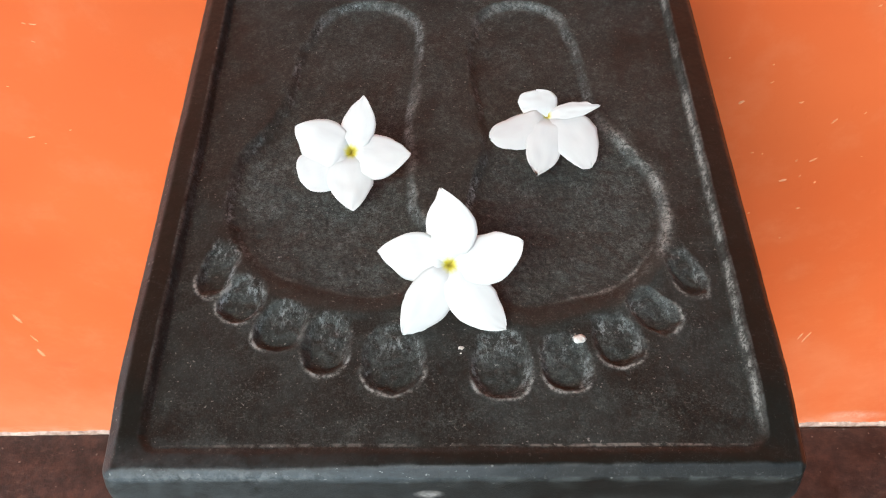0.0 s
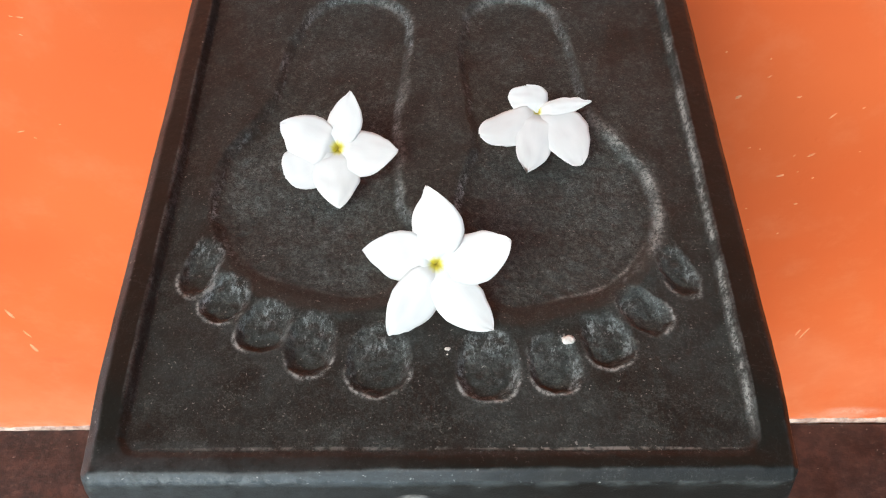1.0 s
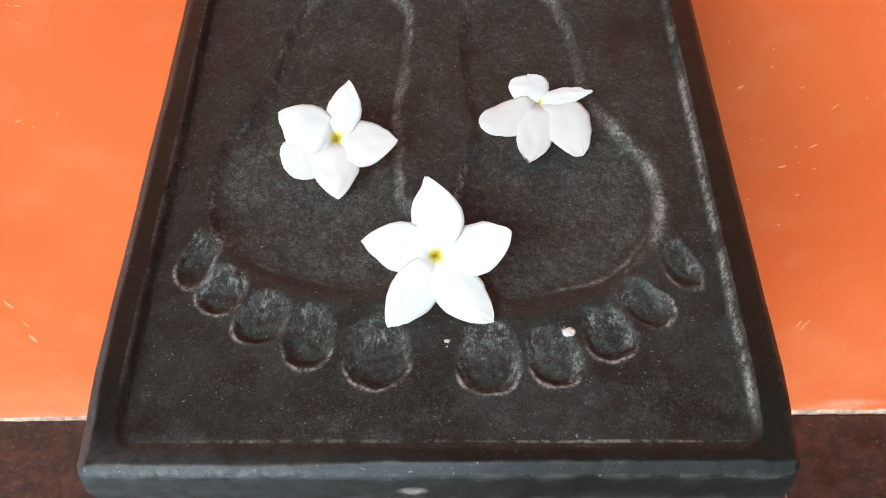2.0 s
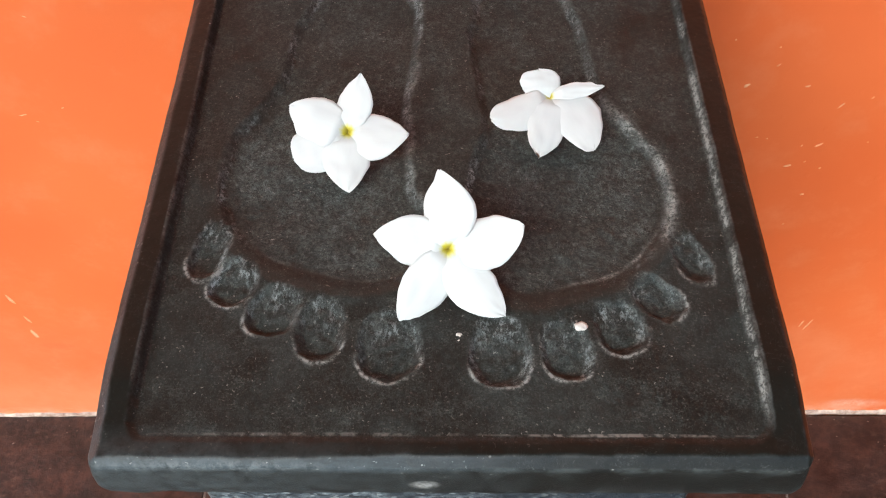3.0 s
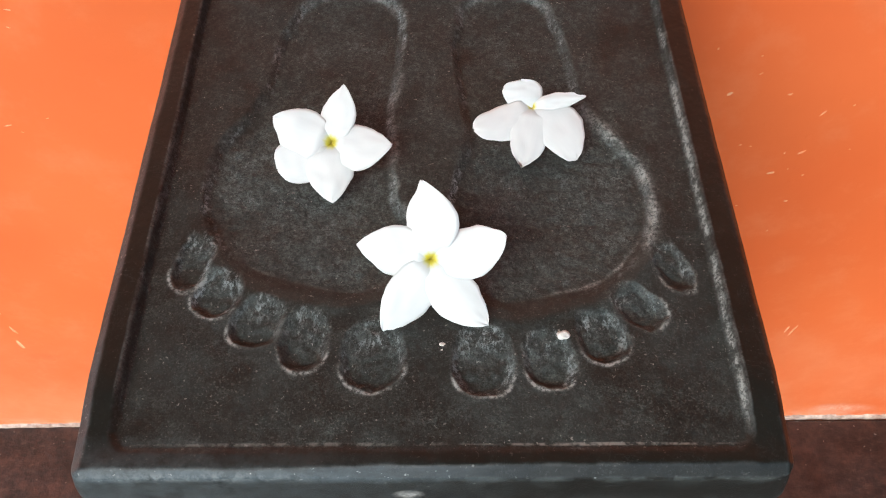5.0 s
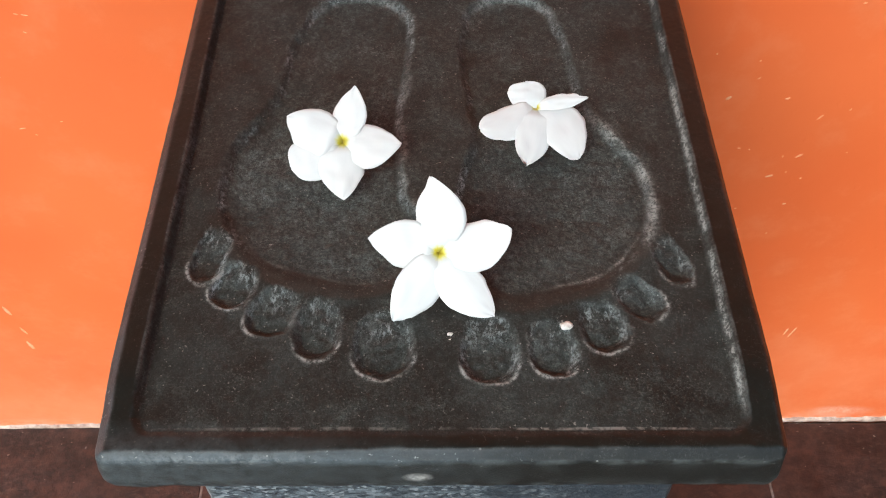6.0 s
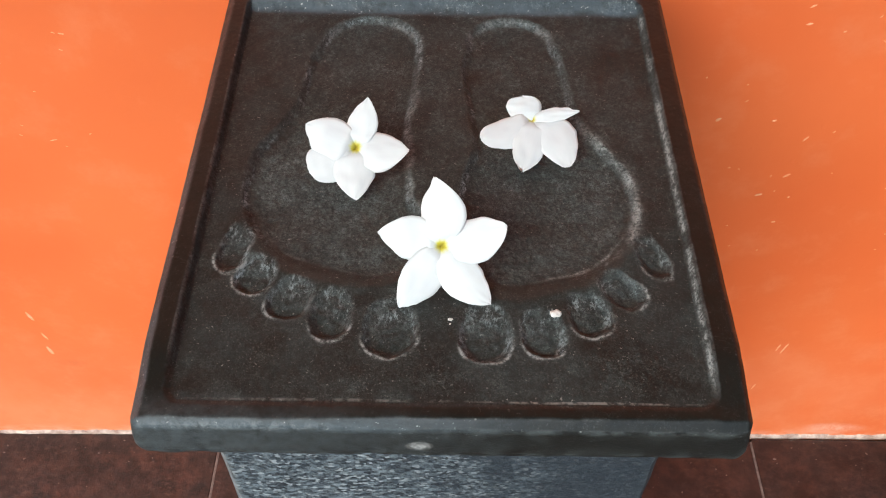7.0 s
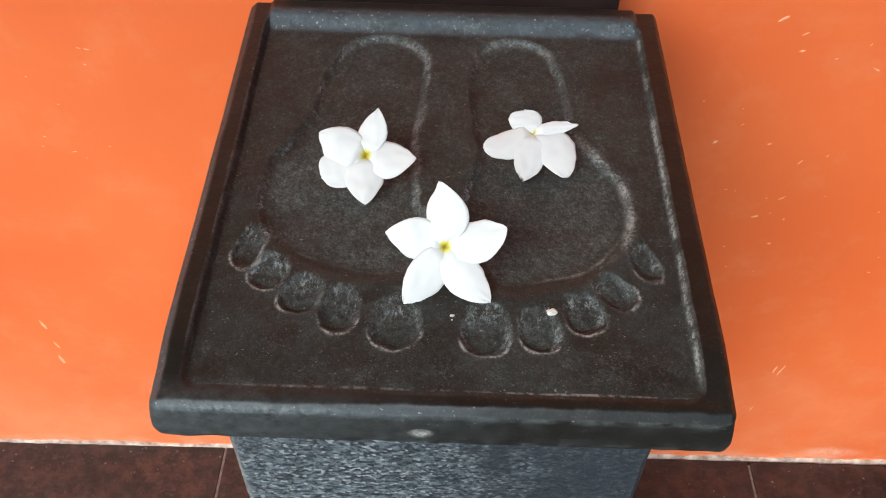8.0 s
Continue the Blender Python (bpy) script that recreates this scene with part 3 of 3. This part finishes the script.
def build_pedestal():
    base = tagged(new("pedestal"), "black stone pedestal carved with two sunken footprints", "pedestal")
    nx, ny = 540, 640
    gx, gy = np.linspace(-SX, SX, nx + 1), np.linspace(0, SY, ny + 1)
    x, y = np.meshgrid(gx, gy)
    # round the four corners in plan
    r = 0.009
    ax, ay = np.abs(x) - (SX - r), np.abs(y - SY / 2) - (SY / 2 - r)
    inc = (ax > 0) & (ay > 0)
    u, v = np.where(inc, ax / r, 0), np.where(inc, ay / r, 0)
    px = np.where(inc, np.sign(x) * (SX - r + r * u * np.sqrt(1 - v * v / 2)), x)
    py = np.where(inc, SY / 2 + np.sign(y - SY / 2) * (SY / 2 - r + r * v * np.sqrt(1 - u * u / 2)), y)
    z = slab_top(px, py)
    hollow, rimmed, residue_lit, rubbed_lit, wiped = carved(px, py)
    lap = np.gradient(np.gradient(z, gy, axis=0), gy, axis=0) + np.gradient(np.gradient(z, gx, axis=1), gx, axis=1)
    lip = smooth01(150, 560, -lap)
    flare = 1 + np.where(px < 0, 0.046, 0.034) * (py / SY) ** 1.3
    px = px * flare
    edge = -sd_box(px / flare, py, 0, SY / 2, SX, SY / 2, r)
    # dressed arrises: chamfers cut by hand, broadest along the front and one side
    ux = px / flare
    arris = np.zeros(z.shape)
    stray = wander(px, py, 16, 31.0) * 0.0010 + wander(px, py, 90, 33.0) * 0.0004
    # third value: how much painted sky sheen each chamfer gets
    for leg, gap, sheen in ((0.0036 + 0.0016 * smooth01(-0.10, 0.05, ux), py, 1.0 - 0.95 * smooth01(-0.08, 0.10, ux)), (0.0062, SX + ux, 0.9 - 0.5 * smooth01(0.1, 0.35, py)),
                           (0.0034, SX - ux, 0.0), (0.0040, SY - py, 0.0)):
        arris = np.maximum(arris, sheen * smooth01(-0.0004, 0.0008, leg + stray - gap))
        z -= 0.0005 * np.log1p(np.exp(np.clip((leg + stray - gap) / 0.0005, -30, 30)))
    wob = np.array([[noise.noise((a * 22, b * 22, 0)) * 0.0005 + noise.noise((a * 70, b * 70, 4)) * 0.00022 + noise.noise((a * 260, b * 260, 9)) * 0.00010
                     for a, b in zip(ra, rb)] for ra, rb in zip(px, py)])
    cuts = np.array([[noise.noise((a * 150, b * 150, 3)) * 0.0005 + noise.noise((a * 420, b * 420, 6)) * 0.0003 for a, b in zip(ra, rb)] for ra, rb in zip(px, py)])
    steep = np.clip(np.hypot(*np.gradient(z, gy, gx)) / 0.6, 0, 1) * (edge > 0.008)
    z += wob + cuts * np.maximum(1.15 * hollow, 0.7 * steep)
    gz, gw = np.gradient(z, gy, gx)
    slope = np.hypot(gz, gw) * (edge > 0.006)
    verts = np.stack([px, py, z], -1).reshape(-1, 3).tolist()
    w = nx + 1
    faces = [(j * w + i, j * w + i + 1, (j + 1) * w + i + 1, (j + 1) * w + i) for j in range(ny) for i in range(nx)]
    loop = [i for i in range(nx)] + [j * w + nx for j in range(ny)] + [ny * w + i for i in range(nx, 0, -1)] + [j * w for j in range(ny, 0, -1)]
    prev = loop
    for inset, splay, zz in ((0.0, 0.001, 0.994), (0.0, 0.0035, 0.982), (0.0002, 0.0052, 0.971), (0.0009, 0.0052, 0.9662), (0.0030, 0.0040, 0.9643), (0.0090, 0.0, 0.9640), (0.016, 0.0, 0.9640)):
        ring = []
        for i in loop:
            a, b, _ = verts[i]
            ring.append(len(verts))
            n = noise.noise((a * 60, b * 60, zz * 60)) * 0.0007
            fx, fy = 1 - (inset - splay + n) / SX, 1 - (inset + n) / (SY / 2)
            verts.append([a * fx, SY / 2 + (b - SY / 2) * fy, zz + n])
        m = len(loop)
        faces += [(prev[(i + 1) % m], prev[i], ring[i], ring[(i + 1) % m]) for i in range(m)]
        prev = ring
    faces.append(tuple(reversed(prev)))
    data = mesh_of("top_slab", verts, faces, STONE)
    chalk_sheen = data.attributes.new("chalk_sheen", "FLOAT", "POINT")
    chalk_sheen.data.foreach_set("value", list((smooth01(0.25, 1.05, slope) * (1 - 0.72 * smooth01(0.150, 0.158, np.abs(px)) * smooth01(0.41, 0.39, py))).reshape(-1)) + [0.0] * (len(verts) - slope.size))
    # the slope of the back rim is smooth; its bluish sky sheen is painted
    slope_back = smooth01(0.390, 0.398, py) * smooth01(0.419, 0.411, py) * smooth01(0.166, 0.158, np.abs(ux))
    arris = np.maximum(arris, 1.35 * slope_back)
    oiled = np.maximum(rimmed * smooth01(0.001, 0.007, py) * (1 - arris), 0.8 * slope_back)
    for name, values in (("hollow", hollow), ("rimmed", rimmed), ("residue_lit", residue_lit), ("lip", np.maximum(0.22 * lip * (edge > 0.009), rubbed_lit)), ("wiped", wiped), ("oiled", oiled), ("arris", arris)):
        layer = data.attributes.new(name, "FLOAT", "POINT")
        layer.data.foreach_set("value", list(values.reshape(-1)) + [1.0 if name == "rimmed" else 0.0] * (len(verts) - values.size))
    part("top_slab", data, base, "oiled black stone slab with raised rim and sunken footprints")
    # column of rough-dressed granite
    bm = box_bm(-0.153, 0.152, 0.032, 0.398, -0.002, 0.9643, 0.004, 1)
    bmesh.ops.subdivide_edges(bm, edges=[e for e in bm.edges if e.calc_length() > 0.1], cuts=60, use_grid_fill=True)
    for v in bm.verts:
        v.co += Vector((noise.noise(v.co * 40), noise.noise(v.co * 40 + Vector((9, 0, 0))), 0)) * 0.0012
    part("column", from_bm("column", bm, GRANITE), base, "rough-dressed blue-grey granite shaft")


# ---- flowers ----
def petal_mesh(length, width, cup, twist, skew, tip=1.0, nick=0.0, lean=0.0, claw=0.0, seed=0, skin=None):
    """One waxy petal along +x from the throat, with a narrow claw, a broad blade and a pointed end."""
    prof_s = [0, 0.08, 0.22, 0.40, 0.56, 0.70, 0.82, 0.91, 0.97, 1.0]
    blunt = [0.34, 0.48, 0.78, 0.96, 1.0, 1.0, 0.93, 0.76, 0.48, 0.10]
    sharp = [0.34, 0.50, 0.84, 1.0, 0.96, 0.78, 0.54, 0.32, 0.14, 0.03]
    prof = [max(b + (q - b) * tip, claw if a < 0.5 else 0.0) for a, b, q in zip(prof_s, blunt, sharp)]
    ns, nc = 26, 14
    th = 0.0005
    top = []
    for i in range(ns + 1):
        s = i / ns
        f = float(np.interp(s, prof_s, prof)) * width / 2
        for j in range(nc + 1):
            c = -1 + 2 * j / nc
            edge = noise.noise((s * 7 + seed, c * 1.5, seed * 3.1)) * 0.0011 * abs(c) * s
            bite = nick * max(0.0, s - 0.86) * 0.022 * noise.noise((c * 4 + seed, 0.3, seed))
            x = length * s + edge + bite
            y = f * c + skew * length * math.sin(s * math.pi) * 0.5 + lean * length * s + edge
            z = (-0.0060 * max(0.0, 1 - s * length / 0.0075) ** 1.5 + cup * length * (s ** 1.5 - 0.75 * s ** 3.2)
                 - 0.10 * f * c * c * math.sin(s * math.pi) * 1.2 + twist * f * c * (0.12 + 0.88 * s) + 0.0006 * noise.noise((s * 4, c * 2, seed + 0.5)))
            top.append((x, y, z))
    n = len(top)
    verts = top + [(x, y, z - th) for x, y, z in top]
    w = nc + 1
    faces = []
    for i in range(ns):
        for j in range(nc):
            a = i * w + j
            faces.append((a, a + w, a + w + 1, a + 1))
            faces.append((n + a, n + a + 1, n + a + w + 1, n + a + w))
    border = [j for j in range(nc)] + [i * w + nc for i in range(ns)] + [ns * w + j for j in range(nc, 0, -1)] + [i * w for i in range(ns, 0, -1)]
    for a, b in zip(border, border[1:] + border[:1]):
        faces.append((a, b, n + b, n + a))
    return mesh_of("petal", verts, faces, skin or PETAL)


def build_flower(at, normal, petals, label, droop, skin=None):
    thing = tagged(new("frangipani_flower"), label, "flower", "offered flowers")
    n = Vector(normal).normalized()
    u = (Vector((1, 0, 0)) - n * n.x).normalized()
    v = n.cross(u)
    m = Matrix((u, v, n)).transposed().to_4x4()
    m.translation = at
    thing.matrix_world = m
    for k, (ang, length, width, tip, lift, twist, skew, nick, *more) in enumerate(petals):
        lean, claw, shift = more or (0.0, 0.0, (0.0, 0.0))
        ob = part("petal", petal_mesh(length / math.cos(radians(lift)), width, 0.10, twist, skew, tip, nick, lean, claw, k + round(at[0] * 100), skin), thing)
        ob.matrix_local = pose(*shift, 0.0005 * k, 0, -lift, ang)
    # throat funnel and tube
    bm = bmesh.new()
    rings = []
    for r, z in ((0.0027, -0.0040), (0.0018, -0.0055), (0.0010, -0.0080), (0.0004, -0.0115)):
        rings.append([bm.verts.new((r * math.cos(a), r * math.sin(a), z)) for a in (2 * math.pi * i / 16 for i in range(16))])
    for a, b in zip(rings, rings[1:]):
        for i in range(16):
            bm.faces.new((a[i], a[(i + 1) % 16], b[(i + 1) % 16], b[i]))
    bm.faces.new(rings[-1])
    part("throat", from_bm("throat", bm, THROAT, True), thing, "yellow throat")
    bm = bmesh.new()
    rings = []
    down = (m.to_3x3().inverted() @ Vector((0, 0, -1))).normalized()
    for k in range(8):
        t = k / 7
        c = Vector((0, 0, -0.006)) + Vector((0, 0, -1)) * 0.010 * t + down * droop * t * t
        r = 0.0036 - 0.0012 * t
        rings.append([bm.verts.new(c + Vector((r * math.cos(a), r * math.sin(a), 0))) for a in (2 * math.pi * i / 14 for i in range(14))])
    for a, b in zip(rings, rings[1:]):
        for i in range(14):
            bm.faces.new((a[i], b[i], b[(i + 1) % 14], a[(i + 1) % 14]))
    bm.faces.new(rings[-1][::-1])
    part("tube", from_bm("tube", bm, TUBE, True), thing, "pale greenish flower tube")
    return thing


def build_flowers():
    # petal: angle, length, width, pointedness, lift, twist, skew, nick, then sideways lean, width of the claw, shift
    build_flower((-0.001, 0.1135, 1.029), (0, -0.70, 0.71),
                 [(168, 0.0415, 0.029, 0.95, 0, -0.20, -0.04, 0), (-124, 0.0475, 0.027, 0.85, 0, -0.20, 0.04, 0), (-49, 0.0480, 0.027, 0.80, 0, -0.20, -0.14, 0.5),
                  (18, 0.0432, 0.029, 0.75, 0, -0.20, -0.14, 0), (96, 0.0436, 0.029, 1.0, 0, -0.20, -0.14, 0)],
                 "open white frangipani flower lying between the carved feet", 0.008)
    build_flower((-0.063, 0.208, 1.024), (0, -0.59, 0.81),
                 [(-152, 0.0368, 0.029, 0.1, 0, -0.1, 0.06, 0), (-89, 0.0377, 0.030, 0.95, 0, -0.1, -0.04, 0), (-4, 0.0379, 0.029, 1.0, 0, -0.1, -0.14, 0),
                  (76, 0.0359, 0.022, 1.0, 0, -0.1, -0.06, 0), (157, 0.0379, 0.031, 0.9, 0, -0.1, 0.12, 0)],
                 "white frangipani flower with overlapping petals on a carved sole", 0.012)
    build_flower((0.064, 0.2405, 1.024), (0, -0.50, 0.86),
                 [(95, 0.0195, 0.0250, -0.10, 0, 0.0, -0.10, 0.2, 0.05, 0.75, (-0.0052, -0.0030)), (-53, 0.0455, 0.031, 0.62, 0, -0.10, 0.24, 0.3),
                  (-157, 0.0410, 0.0235, 0.35, 0, 0.1, 0.20, 0.2), (-100, 0.0405, 0.025, 0.60, 0, -0.1, 0.05, 2.0), (8, 0.0347, 0.0105, 1.0, 0, 0.0, 0.0, 0)],
                 "limp white frangipani flower with curled nicked petals", 0.014, PALE_PETAL)


def build_grains():
    for (gx, gy), r in (((0.005, 0.075), 0.0013), ((0.072, 0.081), 0.0032), ((0.0048, 0.0715), 0.0006)):
        gz = float(slab_top(np.array([gx]), np.array([gy]))[0])
        bm = bmesh.new()
        bmesh.ops.create_icosphere(bm, subdivisions=3, radius=1.0)
        for v in bm.verts:
            v.co *= r * (1 + 0.35 * noise.noise(v.co * 1.7 + Vector((gx * 90, 0, 0))))
            v.co = Vector((v.co.x * 1.2 + gx, v.co.y * 0.9 + gy, v.co.z * 0.45 + gz + 0.0002))
        tagged(new("grain", from_bm("grain", bm, GRAINMAT, True)), "tiny white grain stuck on the black stone", "grain", "white grains")


def build_back_block():
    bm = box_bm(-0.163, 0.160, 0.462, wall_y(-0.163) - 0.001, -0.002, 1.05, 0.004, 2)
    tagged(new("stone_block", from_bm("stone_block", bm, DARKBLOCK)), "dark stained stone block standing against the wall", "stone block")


def build_side_block():
    """A second stone base, farther along the wall."""
    bm = box_bm(0.826, 1.10, 0.28, wall_y(0.826) - 0.004, -0.001, 0.30, 0.012, 3)
    tagged(new("stone_block", from_bm("stone_block", bm, SIDEBLOCK)), "dark brown stone base standing at the wall foot", "stone block")


def build_crumbs():
    """Flakes of plaster and grit that fell along the wall foot."""
    rnd = random.Random(21)
    bm = bmesh.new()
    for k in range(90):
        x = rnd.uniform(-0.95, 0.82)
        y = wall_y(x) - 0.008 - abs(rnd.gauss(0, 0.05))
        if -0.17 < x < 0.17:
            continue
        r = rnd.uniform(0.0007, 0.0019) * (1.7 if rnd.random() < 0.08 else 1.0)
        m = pose(x, y, r * 0.3, rnd.uniform(-30, 30), rnd.uniform(-30, 30), rnd.uniform(0, 360)) @ Matrix.Diagonal((r * rnd.uniform(0.8, 1.8), r, r * 0.6, 1))
        bmesh.ops.create_icosphere(bm, subdivisions=1, radius=1.0, matrix=m)
    tagged(new("plaster_crumbs", from_bm("plaster_crumbs", bm, GROUT)), "pale crumbs of plaster and grit along the wall foot", "debris", kind="stuff")


def build_floor():
    """Floor tiles in a square grid on a sunken bed; the cross joints run clear of the wall foot."""
    floor = tagged(new("floor", from_bm("floor", box_bm(X0, X1, -2.4, 0.512, -0.30, -0.0012), GROUT)), "dark oxide-red tiled veranda floor", "floor", kind="structure")
    size, gap = 0.4865, 0.0032
    bm = box_bm(gap / 2, size - gap / 2, gap / 2, size - gap / 2, -0.02, 0.0, 0.0015, 1)
    data = from_bm("tile", bm, TILE)
    for i in range(-7, 6):
        for j in range(-5, 1):
            tile = part("tile", data, floor)
            tile.location = (-0.4005 + i * size, 0.0335 + j * size, 0.0)


build_setting()
build_pedestal()
build_flowers()
build_grains()
build_back_block()
build_side_block()
build_crumbs()
build_floor()
